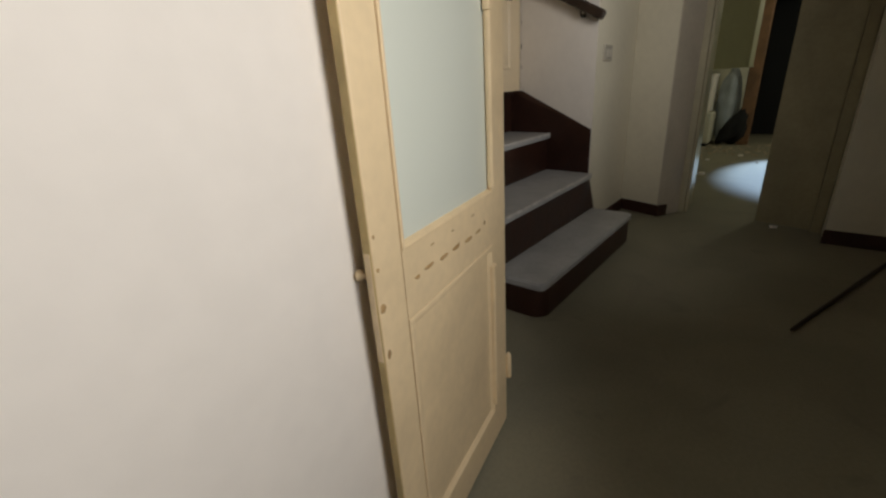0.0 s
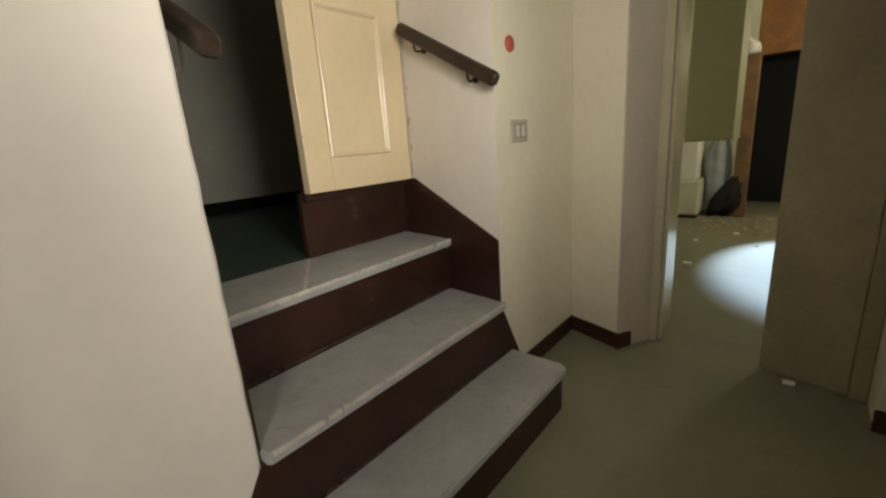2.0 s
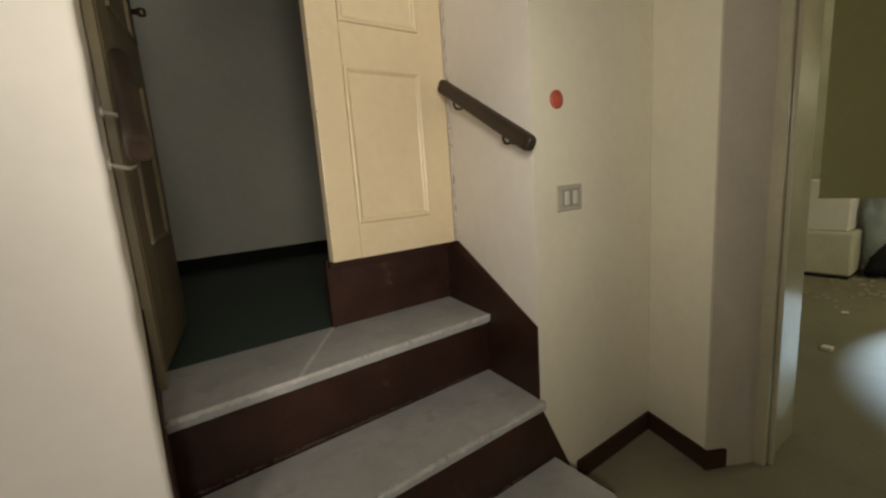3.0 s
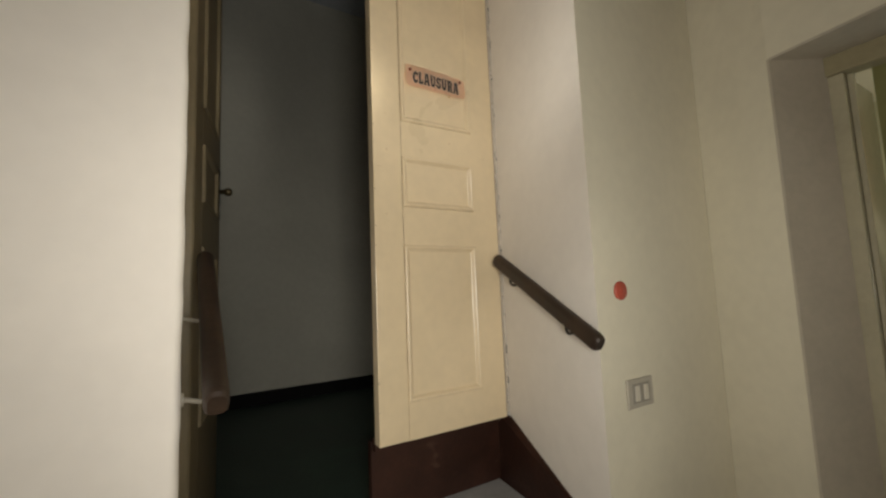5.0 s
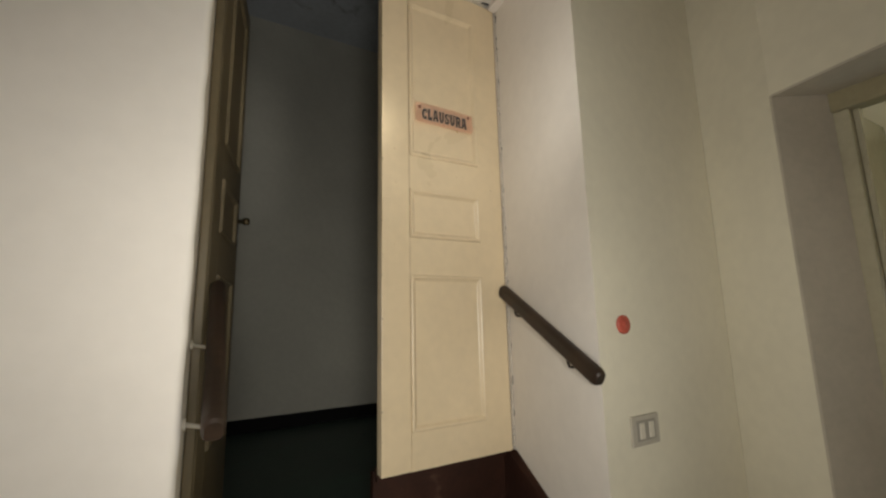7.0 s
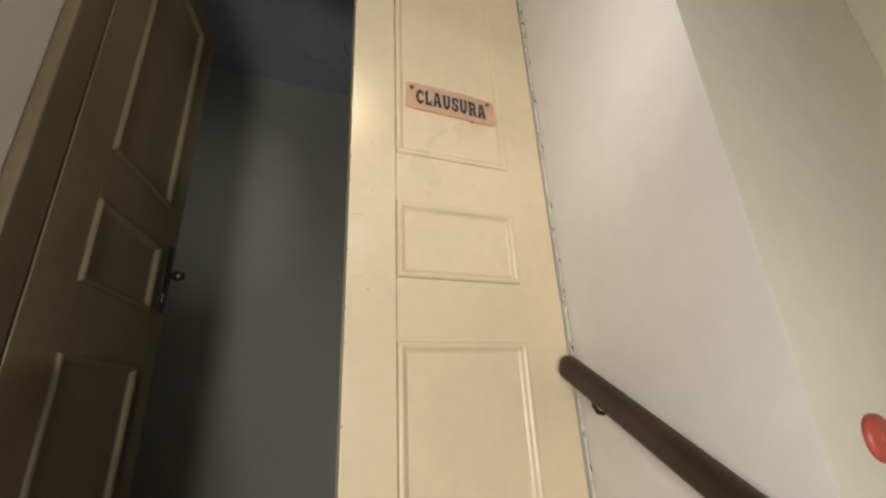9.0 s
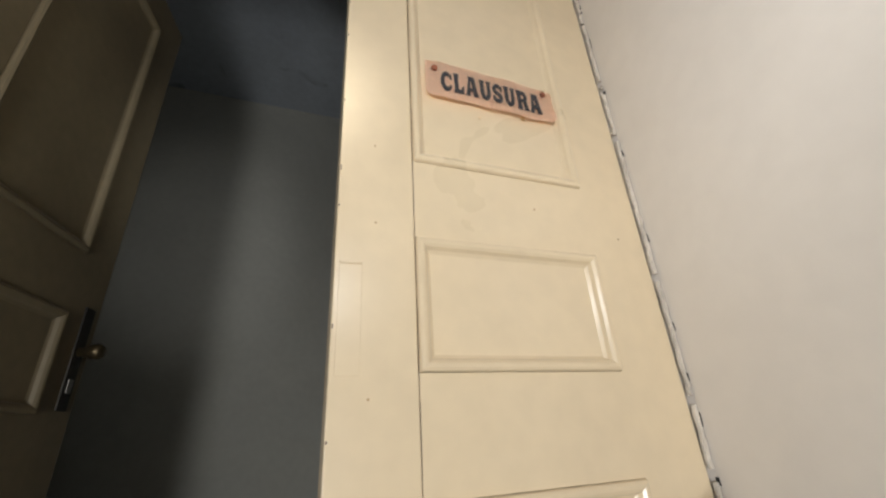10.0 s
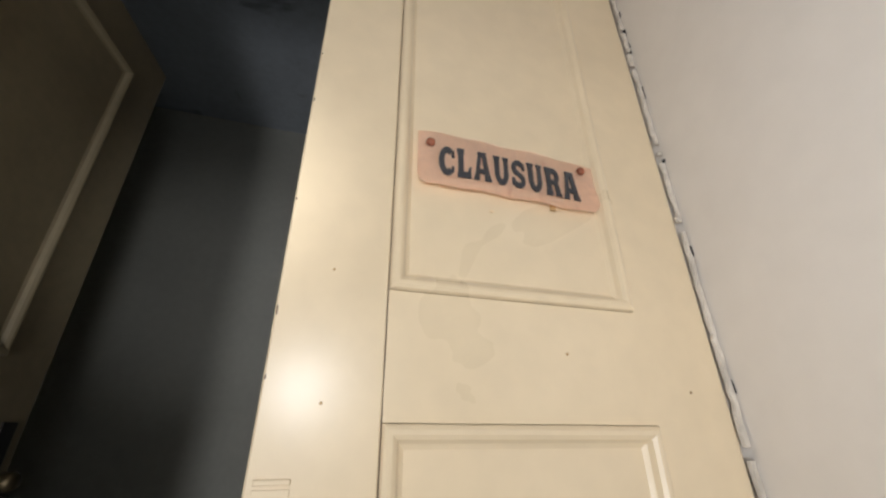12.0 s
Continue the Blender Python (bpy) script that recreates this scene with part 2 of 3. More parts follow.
structure("wall_north", worn_arris(bm_prism(rounded(left, [0, 0.012, 0, 0, 0]), 0, HALLH), XL, 0, 0.03, 61), WALL, "white plastered wall beside the stair")
right = [(XR, 0), (EXC, 0), (EXC, 0.62), (0.082, 0.62), (0.078, DOORY)]
bm = bm_prism(rounded(right, [0, 0, 0, 0, 0]), 0, HALLH)
for f in bm.faces:
    f.material_index = 1 if f.normal.y < -0.5 else 0
structure("wall_north_right", bm, WALL, "plastered wall, white in the stair recess and yellowed towards the hall").data.materials.append(WALLY)
structure("wall_above_stair", bm_box(XL, 0.0, 2.66, XR, 0.53, HALLH), WALL, "white plaster above the stair recess")
structure("ceiling_stair", bm_box(XL - 0.01, 0.02, 2.632, 0.08, 0.53, 2.66), CEIL, "white plaster ceiling of the stair recess", "ceiling")
structure("ceiling", bm_box(-4.6, -2.4, HALLH, 5.2, 0.53, HALLH + 0.1), CEIL, "white plaster hall ceiling", "ceiling")
structure("wall_south", bm_box(-4.6, -2.4, 0, 1.40, -2.25, HALLH), WALL, "white plastered wall", "wall")
structure("wall_south_far", bm_box(2.10, -2.4, 0, 5.2, -2.25, HALLH), WALL, "white plastered wall", "wall")
structure("wall_south_sill", bm_box(1.40, -2.4, 0, 2.10, -2.25, 0.58), WALL, "white plaster under the added window", "wall")
structure("wall_south_top", bm_box(1.40, -2.4, 1.55, 2.10, -2.25, HALLH), WALL, "white plaster over the added window", "wall")
# made-up window out of view, there to account for the jamb spot
win = holder("window_added", pose(1.75, -2.36, 1.065), "added small wooden side window, out of view", "window", kind="structure")
for box in ((-0.35, -0.485, -0.30, 0.485), (0.30, -0.485, 0.35, 0.485), (-0.30, -0.485, 0.30, -0.435), (-0.30, 0.435, 0.30, 0.485)):
    part("window_frame", bm_box(box[0], -0.02, box[1], box[2], 0.02, box[3], 0.003), OLIVE, win)
part("pane", bm_box(-0.30, -0.003, -0.435, 0.30, 0.003, 0.435), FROST, win).visible_shadow = False
structure("wall_west", bm_box(-4.6, -2.25, 0, -4.45, 0, HALLH), WALL, "white plastered wall", "wall")
# east wall, out of square, with the doorway
DY0, DY1, DTOP = -0.257, -1.075, 1.965
EX0, EX1 = 0.550, 0.440                   # its face at both sides of the doorway
RX, RY = 0.700, -0.345                    # inner end of the splayed reveal
structure("wall_east", bm_prism([(EXC, -0.0005), (EX0, DY0), (RX, RY), (0.75, -0.0005)], 0, HALLH), WALLY, "yellowed plastered wall beside the doorway")
structure("wall_east_far", bm_prism([(EX1, DY1), (0.62, DY1), (0.62, -2.25), (EX1 - 0.01, -2.25)], 0, HALLH), WALLY, "yellowed plastered wall in shade")
structure("wall_over_doorway", bm_prism([(EX0, DY0), (RX, RY), (0.70, DY1), (EX1, DY1)], DTOP, HALLH), WALLY, "yellowed plaster over the doorway")
# boards added over the doorway's splayed side and head, coloured darker to stand for shade
REVEAL_SHADE = material("shaded_reveal_cream", (0.47, 0.42, 0.34), 0.55, 0.08, 3, 45, 0.15)
structure("trim_doorway_side", bm_prism([(EX0 - 0.003, DY0 + 0.001), (RX - 0.002, RY + 0.001), (RX - 0.002, RY - 0.005), (EX0 - 0.003, DY0 - 0.005)], 0, DTOP - 0.001), REVEAL_SHADE, "thin cream board added to darken the doorway side like shade", "trim")
structure("trim_doorway_head", bm_prism([(EX0 - 0.003, DY0 - 0.006), (RX - 0.010, RY - 0.006), (RX - 0.010, DY1 + 0.002), (EX1 - 0.003, DY1 + 0.002)], DTOP - 0.006, DTOP + 0.001), REVEAL_SHADE, "thin cream board added to darken the doorway head like shade", "trim")
# partition with the glazed door
structure("wall_entry", bm_prism(rounded([(-4.6, -1.003), (-1.645, -0.383), (-1.645, 0.0), (-4.6, 0.0)], [0, 0.01, 0, 0]), 0, HALLH), WALL, "white plastered wall behind the glazed door")
structure("wall_entry_far", bm_box(-1.78, -2.25, 0, -1.61, -1.45, HALLH), WALL, "white wall beside the entry doorway")
structure("wall_entry_top", bm_box(-1.78, -1.45, 2.12, -1.65, -0.383, HALLH), WALL, "white plaster over the entry doorway")

# skirtings
def skirting(name, a, b, h=0.072, depth=0.013, mat=BROWN):
    a, b = Vector((*a, 0)), Vector((*b, 0))
    d = (b - a).normalized()
    n = Vector((d.y, -d.x, 0)) * depth
    pts = [tuple(p.to_2d()) for p in (a, b, b + n, a + n)]
    bm = bm_prism(pts, 0.0, h)
    edges = [e for e in bm.edges if all(abs(v.co.z - h) < 1e-5 for v in e.verts)]
    bmesh.ops.bevel(bm, geom=edges, offset=0.004, segments=2, affect="EDGES")
    return structure(name, bm, mat, "dark brown painted skirting", "baseboard")


skirting("baseboard", (-1.64, -0.001), (-1.14, -0.001))
skirting("baseboard", (0.17, -0.001), (EXC - 0.003, -0.001))
skirting("baseboard", (EXC, -0.002), (EX0 - 0.001, DY0 - 0.012))
skirting("baseboard", (EX0 - 0.012, DY0 + 0.004), (0.612, -0.2905))
skirting("baseboard", (EX1, DY1 + 0.006), (EX1 - 0.01, -2.2))

# ---- stair ----
stair = holder("staircase", pose(0, 0, 0), "three worn grey marble steps with brown painted risers", "stairs")
flare = [(XL, Z2 - 0.03), (XR, Z2 - 0.03), (XR + 0.165, 0.002), (XL - 0.19, 0.002)]
part("riser", bm_prism(flare, -0.005, -0.001, axis="y"), BROWN, stair, "brown painted flare on the wall")
base = rounded([(-1.030, -0.001), (-1.030, -0.242), (0.046, -0.242), (0.046, -0.001)], [0, 0.06, 0.06, 0])
part("riser", bm_prism(base, 0.0, Z1 - 0.032), BROWN, stair, "brown painted plinth with rounded corners")
part("riser", bm_box(XL + 0.002, 0.0, 0.0, XR - 0.003, 0.03, Z2 - 0.032), BROWN, stair)
part("riser", bm_prism([(XL - 0.006, 0.266), (0.036, 0.282), (0.04, 0.31), (XL - 0.006, 0.295)], 0.3, Z3 - 0.032), BROWN, stair)


def tread(poly, radii, top):
    pts = rounded(poly, radii)
    bm = bm_prism(pts, top - 0.032, top)
    edges = [e for e in bm.edges if all(abs(v.co.z - top) < 1e-5 for v in e.verts) or all(abs(v.co.z - top + 0.032) < 1e-5 for v in e.verts)]
    bmesh.ops.bevel(bm, geom=edges, offset=0.006, segments=3, affect="EDGES")
    return part("tread", bm, MARBLE, stair)


tread([(-1.032, -0.006), (-1.032, -0.245), (0.052, -0.245), (0.052, -0.006)], [0, 0.035, 0.035, 0], Z1)
tread([(XL + 0.001, 0.254), (XL + 0.001, -0.032), (0.012, -0.016), (0.012, -0.003), (0.006, 0.003), (0.03, 0.279)], [0, 0.012, 0.012, 0, 0, 0], Z2)
tread([(XL - 0.008, 0.575), (XL - 0.008, 0.243), (0.034, 0.260), (0.076, 0.575)], [0, 0, 0, 0], Z3)


def crumbs(x0, x1, y, z, y1, seed, mat=CHALK):
    """A worn, pale arris: small irregular flakes along a tread's front edge."""
    rnd = random.Random(seed)
    bm = bmesh.new()
    x = x0
    while x < x1:
        w = rnd.uniform(0.003, 0.016)
        if rnd.random() < 0.93:
            d, h = rnd.uniform(0.002, 0.007), rnd.uniform(0.003, 0.009)
            yy = y + (y1 - y) * (x + w / 2 - x0) / (x1 - x0)
            bm_box(x, yy - 0.0016, z - h - 0.004, min(x + w, x1), yy + d, z + 0.0012, 0, bm=bm)
        x += w * rnd.uniform(0.7, 1.05)
    return bm


part("worn_edge", crumbs(-0.94, 0.0, -0.032, Z2, -0.017, 3), CHALK, stair, "chipped pale arris of the step")["kind"] = "stuff"
part("worn_edge", crumbs(-0.95, 0.03, 0.243, Z3, 0.259, 4), CHALK, stair, "chipped pale arris of the step")["kind"] = "stuff"
def grit(x0, x1, y0, y1, z, seed):
    """Broken mortar and dust along the foot of a riser."""
    rnd = random.Random(seed)
    bm = bmesh.new()
    x = x0
    while x < x1:
        w = rnd.uniform(0.003, 0.012)
        yy = y0 + (y1 - y0) * (x - x0) / (x1 - x0)
        if rnd.random() < 0.75:
            bm_box(x, yy - rnd.uniform(0.002, 0.006), z, min(x + w, x1), yy + 0.001, z + rnd.uniform(0.001, 0.007), bm=bm)
        x += w
    return bm


part("mortar_line", grit(-0.93, -0.10, -0.006, -0.006, Z1, 31), DUST, stair, "dusty broken mortar at the foot of the riser")["kind"] = "stuff"
part("mortar_line", grit(-0.93, -0.04, 0.267, 0.281, Z2, 32), DUST, stair, "dusty broken mortar at the foot of the riser")["kind"] = "stuff"
a, b = Vector((-0.45, 0.552)), Vector((-0.652, 0.252))
n = Vector(((b - a).y, -(b - a).x)).normalized() * 0.006
part("joint", bm_prism([tuple(a + n), tuple(b + n), tuple(b - n), tuple(a - n)], Z3 - 0.004, Z3 + 0.0012), CHALK, stair, "pale filled joint across the top step")

# painted strings along both sides of the recess
def string(name, xa, xb):
    """Brown dado on a side wall of the recess; xa at the hall, xb at the door."""
    prof = [(0.004, 0.29), (0.004, 0.607), (0.476, 0.826), (0.560, 0.826), (0.560, 0.29)]
    bm = bm_prism(prof, -0.0, 0.004, axis="x")
    for v in bm.verts:
        v.co.x += xa + (xb - xa) * min(v.co.y, 0.485) / 0.485
    return structure(name, bm, BROWN, "dark brown painted dado along the steps", "trim")


string("trim_stair_right", XR - 0.004, 0.074)
string("trim_stair_left", XL + 0.0005, XL - 0.012)

# ---- doors ----
def moulding(parent, x0, x1, z0, z1, deep=0.005, w=0.022, d=0.008, mat=CREAM, label=""):
    """A mitred bolection frame round a panel whose face lies deep behind the rails."""
    bm = bmesh.new()
    prof = [(0.0007, deep), (0.0007, -d * 0.3), (w * 0.10, -d * 0.75), (w * 0.26, -d), (w * 0.44, -d * 0.92), (w * 0.62, -d * 0.55), (w * 0.76, deep * 0.25), (w * 0.84, deep * 0.55), (w, deep + 0.0003)]
    loops = []
    for o, y in prof:
        loops.append([bm.verts.new(p) for p in ((x0 + o, y, z0 + o), (x1 - o, y, z0 + o), (x1 - o, y, z1 - o), (x0 + o, y, z1 - o))])
    for a, b in zip(loops, loops[1:]):
        for k in range(4):
            bm.faces.new((a[k], a[(k + 1) % 4], b[(k + 1) % 4], b[k]))
    bmesh.ops.recalc_face_normals(bm, faces=bm.faces)
    return part("moulding", bm, mat, parent, label)


def door_leaf(name, m, width, z0, z1, stiles, rows, mat, label, thick=0.040, glass=(), group="", mould=0.008, deep=0.005, edge=0.003):
    """A panelled leaf: local x runs from 0 to width, the face is at y = 0, rows are (z0, z1) of its panels."""
    leaf = holder(name, m, label, "door", group)
    sl, sr = stiles
    part("stile", bm_box(0, 0, z0, sl, thick, z1, 0.002), mat, leaf)
    part("stile", bm_prism(rounded([(width - sr, 0), (width, 0), (width, thick), (width - sr, thick)], [0, edge, 0, 0], 8), z0, z1), mat, leaf)
    zs = [z0] + [z for r in rows for z in r] + [z1]
    for a, b in zip(zs[::2], zs[1::2]):
        part("rail", bm_box(sl + 0.0006, 0.0, a, width - sr, thick - 0.0008, b), mat, leaf)
    for i, (a, b) in enumerate(rows):
        glazed = i in glass
        bm = bm_box(sl + 0.0005, deep, a + 0.0005, width - sr - 0.0005, deep + (0.006 if glazed else 0.014), b - 0.0005)
        part("glass_pane" if glazed else "panel", bm, FROST if glazed else mat, leaf, "frosted glass pane" if glazed else "")
        moulding(leaf, sl, width - sr, a, b, deep, 0.012 if glazed else 0.022, mould, mat)
    return leaf


def flakes(name, pts, seed, mat, label, parent=None):
    """Irregular flat chips of broken plaster or paint."""
    rnd = random.Random(seed)
    bm = bmesh.new()
    for x, y, z, w, h, d in pts:
        k = 7
        ring = []
        for i in range(k):
            t = 2 * math.pi * i / k
            r = rnd.uniform(0.6, 1.15)
            ring.append((x + math.cos(t) * w * r, z + math.sin(t) * h * r))
        lo = [bm.verts.new((u, y, v)) for u, v in ring]
        hi = [bm.verts.new((x + (u - x) * 0.7, y - d, z + (v - z) * 0.7)) for u, v in ring]
        bm.faces.new(hi)
        bm.faces.new(lo)
        for i in range(k):
            j = (i + 1) % k
            bm.faces.new((lo[i], lo[j], hi[j], hi[i]))
    bmesh.ops.recalc_face_normals(bm, faces=bm.faces)
    if parent:
        return part(name, bm, mat, parent, label)
    return thing(name, bm, mat, label, "damage", kind="structure")



# closed leaf with the notice
rows = [(0.944, 1.457), (1.588, 1.765), (1.889, 2.512)]
leaf_r = door_leaf("door_leaf", pose(-0.442, DOORY, 0), 0.512, 0.826, 2.617, (0.103, 0.114), rows, CREAM,
                   "closed cream painted panelled door leaf with a paper notice", group="stair doors", edge=0.012)
part("kick_board", bm_box(-0.004, 0.066, Z3 + 0.002, 0.5165, 0.090, 0.826), BROWN, leaf_r, "dark brown painted kick board")
part("bottom_rail", bm_box(0.002, 0.042, 0.800, 0.510, 0.066, 0.840), BROWN, leaf_r, "brown underside board")
part("lock_plate", bm_box(0.006, -0.0012, 1.585, 0.034, 0.0, 1.7165, 0.0005, 1), CREAM, leaf_r, "painted-over lock plate")
part("catch", bm_box(0.006, -0.0022, 1.719, 0.034, 0.002, 1.7235, 0.0008, 1), CREAM, leaf_r, "small painted catch")
rnd = random.Random(5)
for u, z in ((0.048, 1.905), (0.455, 1.80), (0.044, 1.56), (0.30, 1.835), (0.05, 1.78)):
    part("nail_hole", bm_tube([(u, 0.0005, z), (u, -0.0008, z)], rnd.uniform(0.0009, 0.0018), 8), CHIP, leaf_r, "dark nail hole in the paint")

for z, h in ((0.93, 0.006), (1.02, 0.012), (1.18, 0.005), (1.31, 0.010), (1.455, 0.006), (1.52, 0.004), (1.64, 0.008), (1.80, 0.006), (1.86, 0.012), (1.98, 0.005), (2.12, 0.009), (2.20, 0.005), (2.33, 0.007), (2.47, 0.005)):
    flakes("edge_chip", [(0.002, 0.0004, z, 0.0011, 0.55 * h, 0.0008)], int(z * 100), EDGEC, "dark chip in the painted edge", leaf_r)
flakes("paint_crack", [(0.1035, 0.0004, 1.08 + 0.11 * i, 0.0005, 0.062, 0.0005) for i in range(14)], 41, EDGEC, "fine crack where stile and rails meet", leaf_r)["kind"] = "stuff"

# open leaf, swung into the room behind
lrows = [(0.944, 1.457), (1.590, 1.767), (1.882, 2.512)]
ang = math.degrees(math.atan2(0.985, 0.170))
# weak light on this leaf is put into its darker cream
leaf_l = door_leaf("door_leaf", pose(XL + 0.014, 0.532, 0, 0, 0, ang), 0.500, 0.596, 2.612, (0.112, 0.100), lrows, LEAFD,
                   "open panelled door leaf in cream paint darkened for shade, with a dark handle", group="stair doors", mould=0.009, deep=0.003)
part("handle_plate", bm_box(0.448, -0.004, 1.600, 0.478, 0.0, 1.790, 0.002), BRONZE, leaf_l, "dark long handle plate")
part("handle", bm_tube([(0.463, -0.002, 1.705), (0.463, -0.020, 1.705), (0.463, -0.023, 1.705), (0.463, -0.038, 1.705), (0.463, -0.045, 1.705)], [0.009, 0.009, 0.014, 0.015, 0.010], 14), KNOB, leaf_l, "dull dark brass door knob", True)
part("keyhole_cover", bm_box(0.456, -0.006, 1.630, 0.470, -0.0035, 1.655, 0.001), METAL, leaf_l, "worn keyhole cover")

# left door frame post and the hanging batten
structure("door_frame_left", bm_box(XL - 0.011, 0.43, Z3, XL + 0.012, 0.528, 2.63, 0.004), LEAFD, "cream painted frame post darkened for shade", "door frame")
structure("trim_lintel_bead", bm_box(-0.955, DOORY - 0.010, 2.6185, 0.015, DOORY + 0.030, 2.6315, 0.003), FILLER, "worn white bead under the ceiling over the door", "trim")
structure("trim_ceiling_batten", bm_box(0.036, 0.05, 2.606, 0.074, 0.482, 2.631, 0.004), CEIL, "white painted batten under the ceiling", "trim")


def ragged_strip(name, x0, x1, y, z0, z1, step, jitter, mat, label, seed, gaps=0.0):
    """A broken upright ribbon of filler whose two edges wander."""
    rnd = random.Random(seed)
    bm = bmesh.new()
    z, last = z0, None
    while z < z1:
        a, b = x0 + rnd.uniform(-jitter, jitter), x1 + rnd.uniform(-jitter * 0.4, jitter * 0.4)
        row = [bm.verts.new(p) for p in ((a, y + 0.004, z), (a + 0.001, y, z), (b, y - rnd.uniform(0, 0.002), z), (b + 0.0005, y + 0.004, z))]
        if last and rnd.random() > gaps:
            for k in range(3):
                bm.faces.new((last[k], last[k + 1], row[k + 1], row[k]))
        last = row
        z += step * rnd.uniform(0.5, 1.6)
    bmesh.ops.recalc_face_normals(bm, faces=bm.faces)
    return thing(name, bm, mat, label, "damage", kind="structure")


ragged_strip("trim_filler", 0.0700, 0.0760, DOORY - 0.0012, 0.84, 2.60, 0.011, 0.0024, FILLER, "crumbling dirty white filler beside the door", 12, 0.10)
ragged_strip("trim_dark_gap", 0.0756, 0.0766, DOORY - 0.0032, 0.90, 2.60, 0.012, 0.0005, DARKV, "dark broken gap between filler and wall", 13, 0.80)
flakes("trim_top_gap", [(0.052, DOORY - 0.006, 2.6215, 0.022, 0.0095, 0.008), (0.012, DOORY - 0.0115, 2.6245, 0.018, 0.0055, 0.004), (0.030, DOORY - 0.0125, 2.628, 0.010, 0.004, 0.003)], 14, DARKV, "dark broken gap over the door")
flakes("trim_top_plaster", [(-0.03, DOORY - 0.011, 2.628, 0.012, 0.006, 0.010)], 15, CEIL, "broken plaster bit over the door")

# ---- notice ----
sign = holder("paper_notice", pose(-0.190, DOORY - 0.006, 2.0605), "curled beige paper notice reading CLAUSURA pinned to the door", "sign")
bm = bmesh.new()
nx, nz = 24, 6
grid = {}
for i in range(nx + 1):
    for j in range(nz + 1):
        u, v = i / nx, j / nz
        x = (u - 0.5) * 0.247
        z = (v - 0.5) * 0.078 + 0.0022 * math.sin(u * 5.2) + 0.0012 * math.sin(u * 23 + j)
        y = 0.0008 - 0.0022 * math.sin(u * 6.0 + 0.6) ** 2 - (0.004 * max(0, u - 0.85) / 0.15 if v < 0.5 else 0)
        if j == 0 and i in (0, nx):
            x, z = x * 0.975, z + 0.006
        if j == nz and i > nx * 0.72:
            z -= 0.0035 * (i / nx - 0.72) / 0.28
        grid[i, j] = bm.verts.new((x, y, z))
for i in range(nx):
    for j in range(nz):
        bm.faces.new((grid[i, j], grid[i + 1, j], grid[i + 1, j + 1], grid[i, j + 1]))
bmesh.ops.solidify(bm, geom=list(bm.faces), thickness=0.0006)
bmesh.ops.recalc_face_normals(bm, faces=bm.faces)
part("sheet", bm, PAPER, sign)
def arc(cx, cy, rx, ry, a0, a1, w, steps=12):
    """Quads of a curved stroke; angles in degrees, w its thickness."""
    out = []
    for k in range(steps):
        t0, t1 = (radians(a0 + (a1 - a0) * q / steps) for q in (k, k + 1))
        out.append([(cx + (rx - i * w) * math.cos(t), cy + (ry - i * w * 0.86) * math.sin(t)) for t, i in ((t0, 0), (t1, 0), (t1, 1), (t0, 1))])
    return out


def post(x0, x1, y0, y1, lean=0.0, flare=0.045, ends="both"):
    """An upright stroke with flared slab ends."""
    f0, f1 = (flare if ends in ("both", "foot") else 0), (flare if ends in ("both", "head") else 0)
    h = y1 - y0
    ys = [(y0, f0), (y0 + 0.10 * h, f0 * 0.9), (y0 + 0.24 * h, 0), (y1 - 0.24 * h, 0), (y1 - 0.10 * h, f1 * 0.9), (y1, f1)]
    row = [(x0 - f + lean * (y - y0) / h, x1 + f + lean * (y - y0) / h, y) for y, f in ys]
    return [[(a[0], a[2]), (a[1], a[2]), (b[1], b[2]), (b[0], b[2])] for a, b in zip(row, row[1:])]


def quad(*p):
    return [list(p)]


LETTERS = {
    "C": (0.74, arc(0.40, 0.5, 0.40, 0.5, 52, 308, 0.25, 18) + quad((0.60, 0.66), (0.74, 0.62), (0.72, 0.90), (0.60, 0.86)) + quad((0.58, 0.14), (0.70, 0.12), (0.72, 0.32), (0.60, 0.34))),
    "L": (0.70, post(0.08, 0.33, 0, 1) + quad((0.20, 0.0), (0.68, 0.0), (0.68, 0.21), (0.20, 0.19)) + quad((0.52, 0.18), (0.68, 0.18), (0.70, 0.40), (0.58, 0.36))),
    "A": (0.88, post(0.06, 0.24, 0, 1, 0.20, 0.05, "foot") + post(0.60, 0.84, 0, 1, -0.20, 0.04, "foot") + quad((0.20, 0.24), (0.70, 0.24), (0.66, 0.40), (0.24, 0.40)) + quad((0.26, 0.84), (0.64, 0.84), (0.66, 1.0), (0.22, 1.0))),
    "U": (0.84, post(0.08, 0.32, 0.42, 1, 0, 0.05, "head") + post(0.56, 0.76, 0.42, 1, 0, 0.05, "head") + arc(0.42, 0.44, 0.345, 0.44, 180, 360, 0.235, 16)),
    "S": (0.70, arc(0.36, 0.715, 0.34, 0.285, 30, 270, 0.215, 16) + arc(0.34, 0.285, 0.34, 0.285, 90, -150, 0.215, 16) + quad((0.54, 0.68), (0.68, 0.66), (0.68, 0.92), (0.56, 0.88)) + quad((0.0, 0.08), (0.14, 0.12), (0.16, 0.32), (0.01, 0.34))),
    "R": (0.84, post(0.08, 0.32, 0, 1) + quad((0.30, 0.80), (0.50, 0.80), (0.50, 1.0), (0.30, 1.0)) + quad((0.30, 0.40), (0.50, 0.40), (0.50, 0.56), (0.30, 0.56)) + arc(0.48, 0.70, 0.30, 0.30, -90, 90, 0.22, 12) + post(0.56, 0.80, 0, 0.46, -0.10, 0.04, "foot")),
}
bm = bmesh.new()
